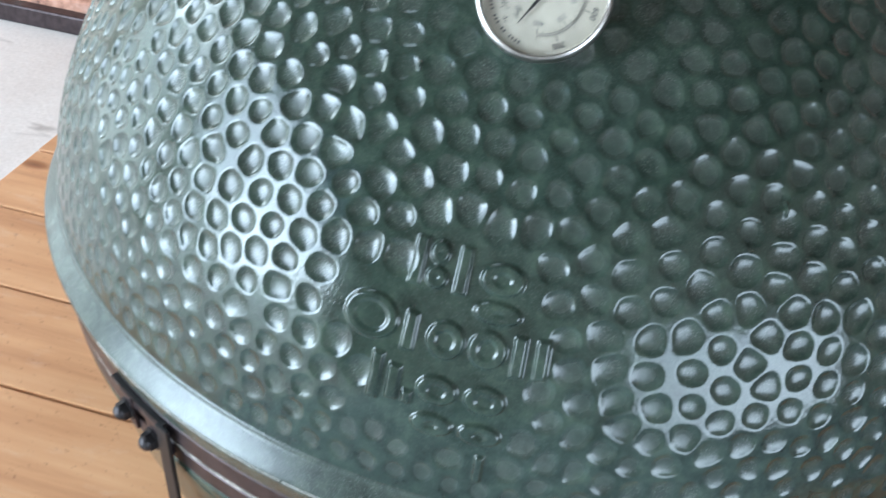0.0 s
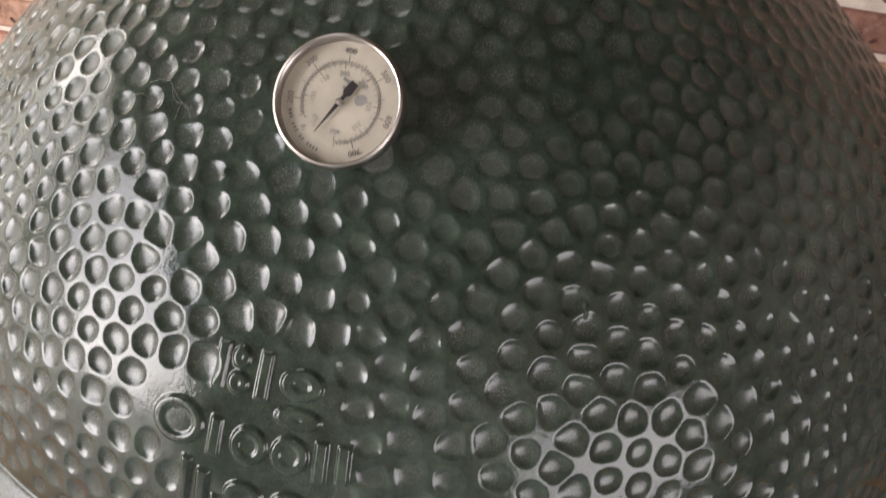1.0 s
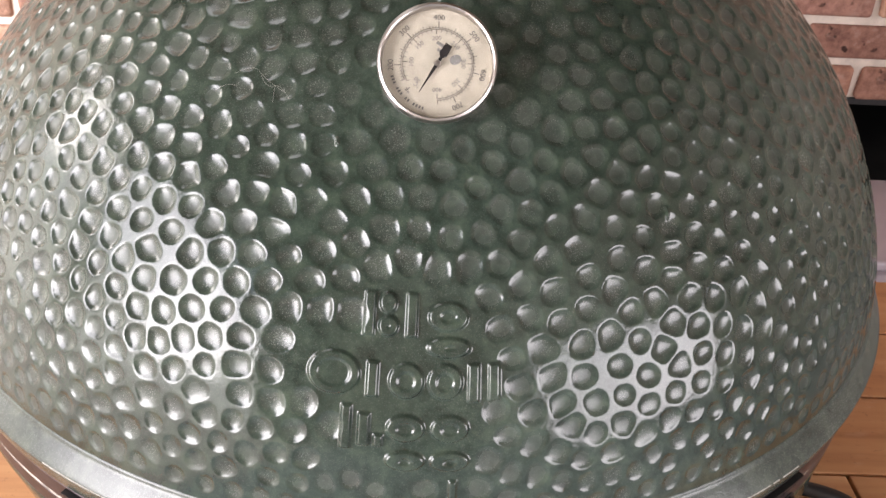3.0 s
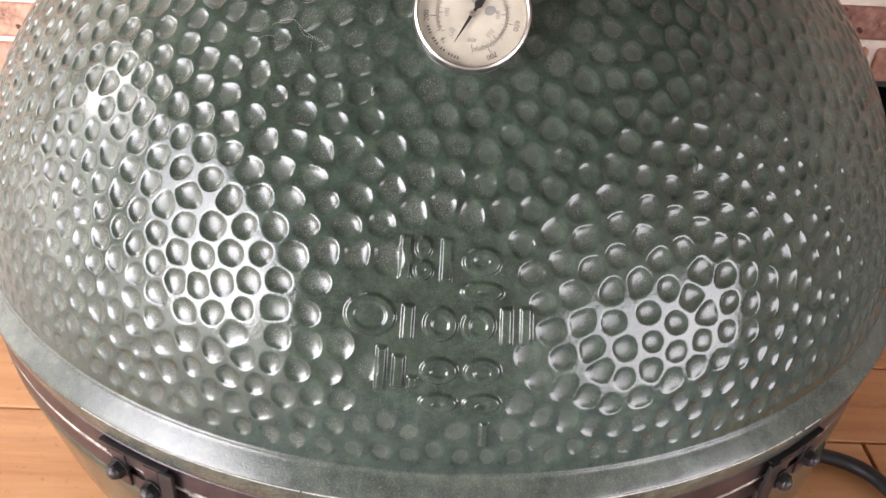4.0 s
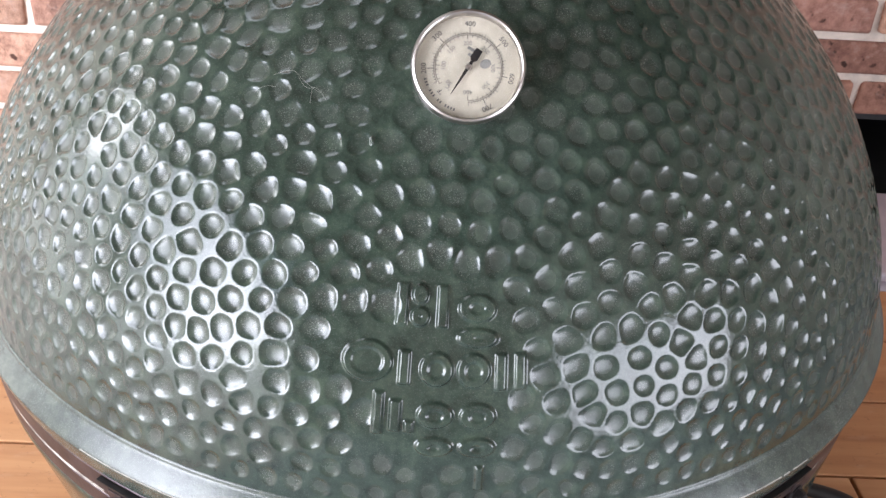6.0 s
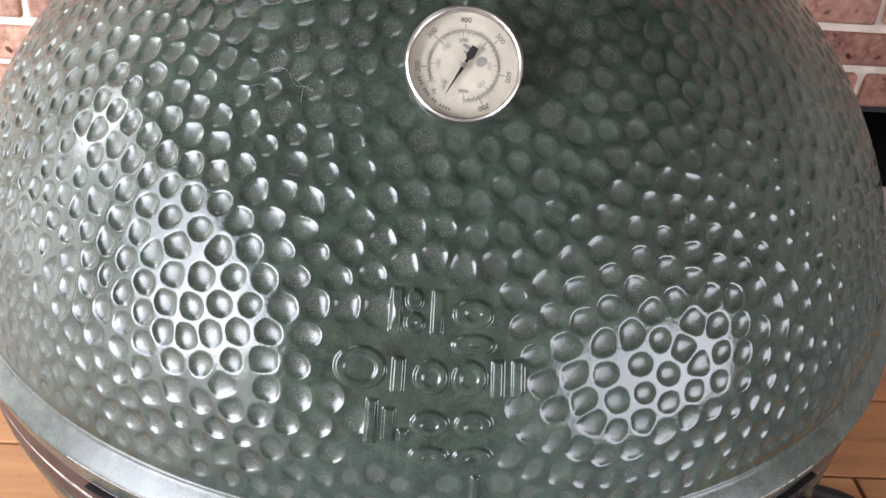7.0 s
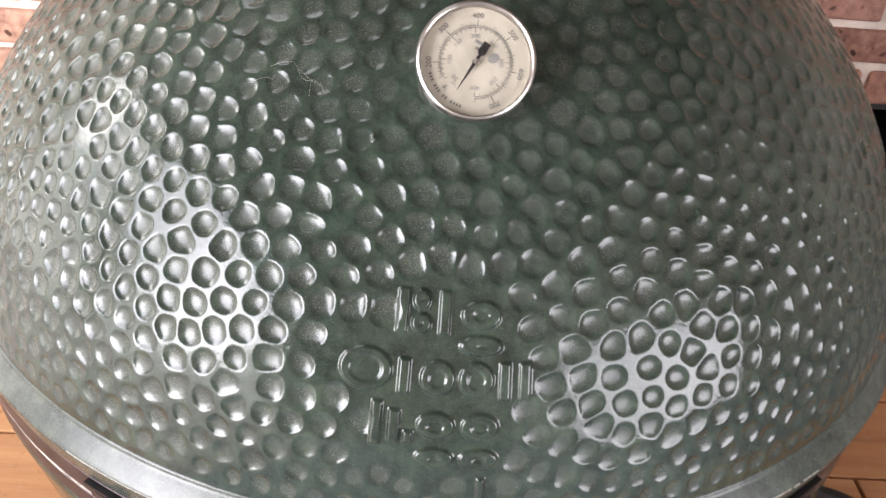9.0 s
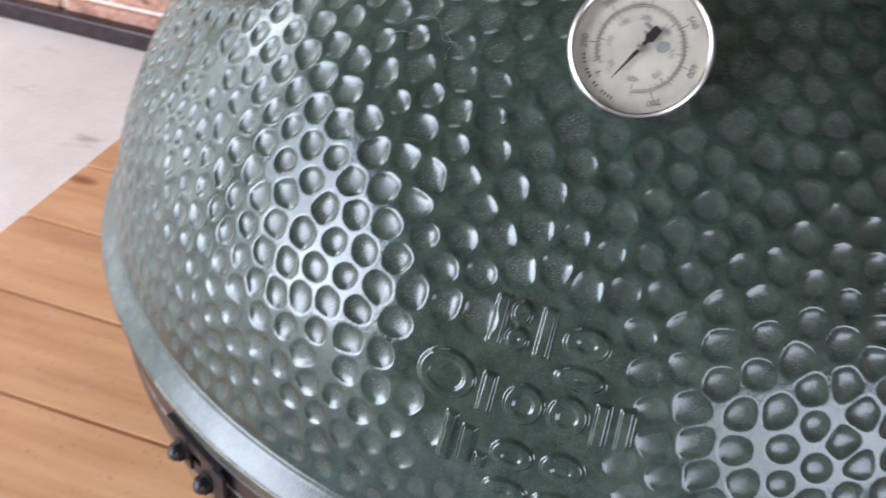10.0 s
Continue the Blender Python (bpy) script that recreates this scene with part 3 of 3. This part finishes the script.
ring("lower_band", [(0.310, -0.0276), (0.3190, -0.0278), (0.3196, -0.0284), (0.3192, -0.0392), (0.3186, -0.0398), (0.310, -0.0398)], BRONZE, grill, "bronze steel band round the base", steps=240)
base = ring("base", [(0.29, -0.0262), (0.3110, -0.0262), (0.3118, -0.0270), (0.3118, -0.0402), (0.3164, -0.0405), (0.3180, -0.0412), (0.3186, -0.0425), (0.3184, -0.0470), (0.3158, -0.060), (0.3124, -0.080), (0.3090, -0.100), (0.3040, -0.120), (0.2980, -0.140), (0.2885, -0.165), (0.2760, -0.200), (0.2620, -0.250), (0.2450, -0.310), (0.2280, -0.355), (0.2080, -0.380), (0.2040, -0.3975), (0.15, -0.3975), (0.15, -0.36)], GLAZE, grill, "smooth green glazed base", steps=240)
for v in base.data.vertices:  # the body sits a little askew under its rim
    v.co.x += 0.011 * min(1.0, max(0.0, (-0.045 - v.co.z) / 0.10))



def clamp(phi, outer, side):
    """The band's hinge bracket: a plate with two bolts and a dark strap that hangs from its end."""
    root = tagged(new("band_bracket"), "dark steel bracket bolted to the bands", "")
    root.parent = grill
    lo, hi = sorted((phi, outer))
    ring("plate", [(0.3212, -0.0128), (0.3232, -0.0128), (0.3232, -0.0205), (0.3212, -0.0205)], BRONZE, root, "", lo - 1.7, hi + 1.6, 24, smooth=False)
    ring("plate", [(0.3194, -0.0300), (0.3214, -0.0300), (0.3214, -0.0385), (0.3194, -0.0385)], BRONZE, root, "", lo - 1.7, hi + 1.6, 24, smooth=False)
    ring("plate_lip", [(0.3214, -0.0112), (0.3246, -0.0115), (0.3246, -0.0129), (0.3214, -0.0127)], BLACK, root, "", lo - 2.2, hi + 1.9, 24, smooth=False)
    for where, drop in ((outer, -0.0256), (phi, -0.0296)):
        part("bolt_plate", box(0.0100, 0.0020, 0.0240, (0, 0, 0), 0.0006), BRONZE, root, at=facing(where, 0.3226, -0.0262) @ pose(0, 0, 0, 4, 0, 0))
        bm = bmesh.new()
        bmesh.ops.create_cone(bm, cap_ends=True, segments=6, radius1=0.0052, radius2=0.0050, depth=0.0040, matrix=pose(0, -0.0022, 0, 90))
        bmesh.ops.create_cone(bm, cap_ends=True, segments=24, radius1=0.0064, radius2=0.0064, depth=0.0010, matrix=pose(0, 0.0, 0, 90))
        bmesh.ops.create_uvsphere(bm, u_segments=16, v_segments=8, radius=0.0042, matrix=pose(0, -0.0040, 0) @ Matrix.Diagonal((1, 0.8, 1, 1)))
        part("bolt", bm, BOLT, root, "", at=facing(where, 0.3242, drop))
    end = phi + side * 2.0
    part("strap", box(0.0085, 0.0024, 0.15, (0, 0, -0.075), 0.0006), BLACK, root, "hanging flat dark strap", at=facing(end, 0.3250, -0.0116) @ pose(0, 0, 0, 2, 0, 0))
    return root


clamp(-26.6, -30.5, 1)
clamp(35.2, 39.3, -1)

# ---- the thermometer in the dome ----
dial = tagged(new("thermometer"), "round steel dial thermometer with a cream face, set in the dome", "thermometer")
dial.matrix_basis = pose(0.0036, -0.2222, Z0 + 0.2038) @ pose(0, 0, 0, 56, 0, 0) @ Matrix.Scale(0.988, 4)
DIAL = 0.0262


def spun(name, profile, mat, parent, label="", steps=96):
    verts, faces = lathe(profile + [profile[0]], 0, 360, steps)
    ob = made(name, verts, faces, mat, parent, True, label)
    ob.data.set_sharp_from_angle(angle=radians(35))
    return ob


spun("case", [(0.0, -0.022), (0.0215, -0.022), (0.0235, -0.008), (0.0248, -0.002), (0.0248, 0.0), (0.0, 0.0)], CHROME, dial, "steel case")
spun("bezel", [(0.0239, 0.0012), (0.0241, 0.0050), (0.0247, 0.0058), (0.0256, 0.0053), (DIAL, 0.0034), (DIAL, 0.0002), (0.0250, -0.001), (0.0239, -0.001)], CHROME, dial, "polished steel bezel")
face = spun("face", [(0.0, 0.0008), (0.0240, 0.0008), (0.0240, 0.0003), (0.0, 0.0003)], CARD, dial, "cream dial card", 72)


def bearing(fahrenheit):
    """The direction on the dial, clockwise from its top, in degrees: 400 is at the top."""
    return (fahrenheit - 400) * (0.470 if fahrenheit < 400 else 0.507)


def on_dial(turn, radius, height=0.00095):
    a = radians(turn)
    return pose(radius * math.sin(a), radius * math.cos(a), height, 0, 0, -turn)


# One printed scale a part: its arc and its strokes together.
def scale_print(name, radius, strokes, mat, first, last):
    bm = bmesh.new()
    for turn, inner, outer, width in strokes:
        bmesh.ops.create_cube(bm, size=1, matrix=on_dial(turn, (inner + outer) / 2) @ Matrix.Diagonal((width, outer - inner, 0.00012, 1)))
    span = np.linspace(first, last, 90)
    for a, b in zip(span[:-1], span[1:]):
        bmesh.ops.create_cube(bm, size=1, matrix=on_dial((a + b) / 2, radius) @ Matrix.Diagonal((radius * radians(b - a) * 1.05, 0.00022, 0.00012, 1)))
    return part(name, bm, mat, face)


outer_strokes = [(bearing(f), 0.0157, 0.0186 if f % 100 == 0 else 0.0175 if f % 50 == 0 else 0.0167, 0.00032 if f % 100 == 0 else 0.0002) for f in range(150, 751, 10)]
scale_print("outer_scale", 0.0158, outer_strokes, INK, bearing(150), bearing(750))
inner_strokes = [(bearing(c * 1.8 + 32), 0.0129 if c % 50 == 0 else 0.0139, 0.0151, 0.00026 if c % 50 == 0 else 0.00018) for c in range(60, 401, 10)]
scale_print("inner_scale", 0.0151, inner_strokes, INK, bearing(140), bearing(750))


def numeral(text, turn, radius, size, mat):
    curve = bpy.data.curves.new("numeral", "FONT")
    curve.body, curve.size, curve.align_x, curve.align_y = text, size, "CENTER", "CENTER"
    curve.extrude, curve.resolution_u = 0.00006, 3
    ob = new("numeral", curve)
    ob.data.materials.append(mat)
    mesh_data = bpy.data.meshes.new_from_object(ob.evaluated_get(bpy.context.evaluated_depsgraph_get()))
    bpy.data.objects.remove(ob)
    ob = new("numeral", mesh_data)
    ob.parent = face
    ob.matrix_basis = on_dial(turn, radius)
    return ob


bpy.context.view_layer.update()
for f in range(200, 701, 100):
    numeral(str(f), bearing(f), 0.0202, 0.0034, INK)
for c in range(50, 401, 50):
    numeral(str(c), bearing(c * 1.8 + 32), 0.0112, 0.0028, GREY_INK)
numeral("°F", 226, 0.0168, 0.0032, INK)
numeral("°C", 222, 0.0128, 0.0026, GREY_INK)
# A maker's line along the lower left, as plain bars, and a plain mark beside the needle.
for k, turn in enumerate(range(252, 192, -4)):
    if k not in (3, 7, 10):
        part("print_bar", box(0.0007, 0.0013, 0.0001), INK, face, at=on_dial(turn, 0.0203))
part("print_bar", box(0.0042, 0.0014, 0.0001), GREY_INK, face, at=pose(0.0012, 0.0085, 0.00095, 0, 0, -30))
part("print_bar", box(0.0034, 0.0012, 0.0001), GREY_INK, face, at=pose(0.0012, 0.0056, 0.00095, 0, 0, -30))
mark = bmesh.new()
bmesh.ops.create_cone(mark, cap_ends=True, segments=28, radius1=0.0026, radius2=0.0026, depth=0.00012, matrix=Matrix.Diagonal((1, 0.8, 1, 1)))
part("print_mark", mark, GREY_INK, face, at=pose(0.0078, 0.0022, 0.00095, 0, 0, 30))
NEEDLE = 210.0
needle = bmesh.new()
outline = [(-0.0001, 0.0150), (0.0001, 0.0150), (0.0008, 0.001), (0.0007, -0.003), (0.0019, -0.0046), (0.0016, -0.0095), (-0.0016, -0.0095), (-0.0019, -0.0046), (-0.0007, -0.003), (-0.0008, 0.001)]
low = [needle.verts.new((x, y, 0.0022)) for x, y in outline]
high = [needle.verts.new((x, y, 0.0025)) for x, y in outline]
needle.faces.new(high), needle.faces.new(low[::-1])
for k in range(len(outline)):
    j = (k + 1) % len(outline)
    needle.faces.new((low[k], low[j], high[j], high[k]))
bmesh.ops.recalc_face_normals(needle, faces=needle.faces[:])
part("needle", needle, BLACK, dial, "black pointer", at=pose(0, 0, 0, 0, 0, -NEEDLE))
hub = spun("hub", [(0.0, 0.0034), (0.0011, 0.0033), (0.0014, 0.0028), (0.0014, 0.0008), (0.0, 0.0008)], CHROME, dial, "bright pivot", 24)
pane = spun("glass", [(0.0, 0.0046), (0.0241, 0.0046), (0.0241, 0.0041), (0.0, 0.0041)], GLASS, dial, "clear glass", 72)
pane.visible_shadow = False


# ---- loose things ----
def tub():
    root = tagged(new("storage_bin"), "low pale lilac plastic storage bin on a black base", "storage bin")
    body = bmesh.new()
    bmesh.ops.create_cube(body, size=1, matrix=pose(0, 0, 0.056) @ Matrix.Diagonal((0.44, 0.24, 0.056, 1)))
    for v in body.verts:
        if v.co.z < 0.05:
            v.co.x, v.co.y = v.co.x * 0.96, v.co.y * 0.93
    bmesh.ops.bevel(body, geom=body.edges[:], offset=0.010, segments=3, affect="EDGES")
    part("bin_body", body, BIN, root, smooth=True)
    part("bin_lid", box(0.455, 0.255, 0.016, (0, 0, 0.092), 0.006, 3), BIN, root, smooth=True)
    part("bin_base", box(0.46, 0.33, 0.028, (0, -0.035, 0.014), 0.008, 3), RUBBER, root, "black base")
    return root


tub().matrix_basis = pose(0.765, 0.568, 0.0, 0, 0, 0)


def cable(points, radius, label):
    curve = bpy.data.curves.new("cable", "CURVE")
    curve.dimensions, curve.bevel_depth, curve.bevel_resolution, curve.use_fill_caps = "3D", radius, 5, True
    line = curve.splines.new("NURBS")
    line.points.add(len(points) - 1)
    for p, place in zip(line.points, points):
        p.co = (*place, 1)
    line.use_endpoint_u, line.order_u = True, 4
    curve.materials.append(RUBBER)
    return tagged(new("cable", curve), label, "cable")


cable([(0.274, -0.060, 0.196), (0.286, -0.067, 0.205), (0.310, -0.077, 0.2062), (0.331, -0.083, 0.2062), (0.347, -0.090, 0.2062), (0.361, -0.105, 0.2062), (0.371, -0.135, 0.2062), (0.386, -0.20, 0.2062), (0.43, -0.27, 0.2062)], 0.0060, "thick black rubber cable lying on the table boards")

def cobweb(places, label):
    """A few fine threads caught between the dimples; places: degrees from the front and height on the dome."""
    curve = bpy.data.curves.new("cobweb", "CURVE")
    curve.dimensions, curve.bevel_depth, curve.bevel_resolution = "3D", 0.00005, 1
    for run in places:
        thread = curve.splines.new("NURBS")
        thread.points.add(len(run) - 1)
        for p, (phi, z) in zip(thread.points, run):
            p.co = (*(front(phi, dome_radius(z) + 0.0006, z + Z0)), 1)
        thread.use_endpoint_u, thread.order_u = True, 3
    curve.materials.append(plain("pale_thread", (0.30, 0.30, 0.27), 0.7, 0, 0.2, 400, 0.02, 0.0001))
    return tagged(new("cobweb", curve), label, "cobweb")


cobweb([
    [(-22.5, 0.190), (-20.5, 0.194), (-19.0, 0.191), (-17.4, 0.1885), (-16.0, 0.187)],
    [(-19.2, 0.191), (-18.0, 0.187), (-16.6, 0.1895), (-15.2, 0.185)],
    [(-24.0, 0.183), (-23.0, 0.187), (-21.6, 0.186)],
    [(-17.2, 0.1885), (-16.9, 0.183)],
], "fine pale cobweb threads caught on the glazed dome")

# ---- pieces: boards and bricks ----
HOLE, HOLE_X = 0.284, 0.011
table = tagged(new("grill_table"), "low varnished pine table of wide boards round the grill", "table")


def board(x0, x1, n):
    """One board of the table top; where it meets the round hole for the grill its end is cut to the curve."""
    y0, y1 = FIRST + BOARD * n + 0.0014, FIRST + BOARD * (n + 1) - 0.0014
    if x1 - x0 < 0.01:
        return
    rows = np.linspace(y0, y1, 9)
    left, right = [], []
    for y in rows:
        cut = math.sqrt(max(0.0, HOLE**2 - y * y))
        left.append(max(x0 + 0.001, HOLE_X + cut) if x0 >= HOLE_X else x0)
        right.append(min(x1 - 0.001, HOLE_X - cut) if x1 <= HOLE_X else x1)
    outline = [(a, b) for a, b in zip(left, rows)] + [(a, b) for a, b in zip(reversed(right), reversed(rows))]
    bm = bmesh.new()
    face = bm.faces.new([bm.verts.new((a, b, 0)) for a, b in outline])
    bmesh.ops.recalc_face_normals(bm, faces=[face])
    down = bmesh.ops.extrude_face_region(bm, geom=[face])
    bmesh.ops.translate(bm, verts=[v for v in down["geom"] if isinstance(v, bmesh.types.BMVert)], vec=(0, 0, -0.026))
    bmesh.ops.recalc_face_normals(bm, faces=bm.faces[:])
    long_edges = [e for e in bm.edges if all(v.co.z > -0.001 for v in e.verts)]
    bmesh.ops.bevel(bm, geom=long_edges, offset=0.0014, segments=2, profile=0.6, affect="EDGES")
    part("board", bm, PINE, table, at=pose(0, 0, TABLE_TOP - random.uniform(0, 0.0008)))


for n in range(-4, 3):
    y0, y1 = FIRST + BOARD * n, FIRST + BOARD * (n + 1)
    near = 0.0 if y0 < 0 < y1 else min(abs(y0), abs(y1))
    end = 0.366 if n == -1 else TABLE_R
    if near < HOLE:
        board(TABLE_L, HOLE_X, n)
        board(HOLE_X, end, n)
    else:
        board(TABLE_L, TABLE_R, n)
    if end < TABLE_R:
        board(end + 0.002, TABLE_R, n)
FRONT_Y, BACK_Y = FIRST - 4 * BOARD, FIRST + 3 * BOARD
UNDER = TABLE_TOP - 0.0275
# Unseen panels, added to block light so the gap round the grill stays dark.
for y in (FRONT_Y + 0.03, BACK_Y - 0.03):
    part("side_panel", box(TABLE_R - TABLE_L - 0.10, 0.022, UNDER, ((TABLE_R + TABLE_L) / 2, y, UNDER / 2), 0.003), PINE, table)
for x in (TABLE_L + 0.03, TABLE_R - 0.03):
    part("side_panel", box(0.022, BACK_Y - FRONT_Y - 0.10, UNDER, (x, (FRONT_Y + BACK_Y) / 2, UNDER / 2), 0.003), PINE, table)
for x in (TABLE_L + 0.045, TABLE_R - 0.045):
    for y in (FRONT_Y + 0.045, BACK_Y - 0.045):
        part("leg", box(0.05, 0.05, UNDER, (x, y, UNDER / 2), 0.004), PINE, table)

COURSE, PITCH_X = 0.0665, 0.205
brick_meshes = []
for k in range(8):
    bm = box(0.191, 0.05, 0.0535, (0, 0, 0), 0.007, 3)
    for v in bm.verts:
        v.co += 0.0050 * noise.noise_vector(v.co * 34 + Vector((k * 5.1, 0, 0)))
    m = bpy.data.meshes.new("brick")
    bm.to_mesh(m)
    bm.free()
    m.materials.append(BRICK)
    m.polygons.foreach_set("use_smooth", [True] * len(m.polygons))
    brick_meshes.append(m)
rest_verts, rest_faces = [], []
for row in range(-1, 36):
    z = 0.198 + 0.004 + 0.0268 + COURSE * (row - 3)
    for col in range(-13, 13):
        x = (col + 0.5 * (row % 2)) * PITCH_X + 0.085
        if x < -1.33 or x > 1.5 or z > CEILING - 0.03 or z < 0.02:
            continue
        if OPEN_L - 0.1 < x < OPEN_R + 0.1 and z < OPEN_T:
            continue
        place = pose(x, BACK + 0.022 + random.uniform(-0.002, 0.002), z + random.uniform(-0.0015, 0.0015), random.uniform(-0.6, 0.6), random.uniform(-0.5, 0.5), random.uniform(-0.6, 0.6))
        mesh_k = random.randrange(8)
        if -1.7 < x < 1.5 and z < 0.95:
            ob = new("brick", brick_meshes[mesh_k])
            ob.parent = wall_north
            ob.matrix_basis = place
        else:
            start = len(rest_verts)
            rest_verts += [tuple(place @ v.co) for v in brick_meshes[mesh_k].vertices]
            rest_faces += [tuple(start + i for i in p.vertices) for p in brick_meshes[mesh_k].polygons]
far_bricks = made("brickwork", rest_verts, rest_faces, BRICK, wall_north)
tagged(far_bricks, kind="stuff")
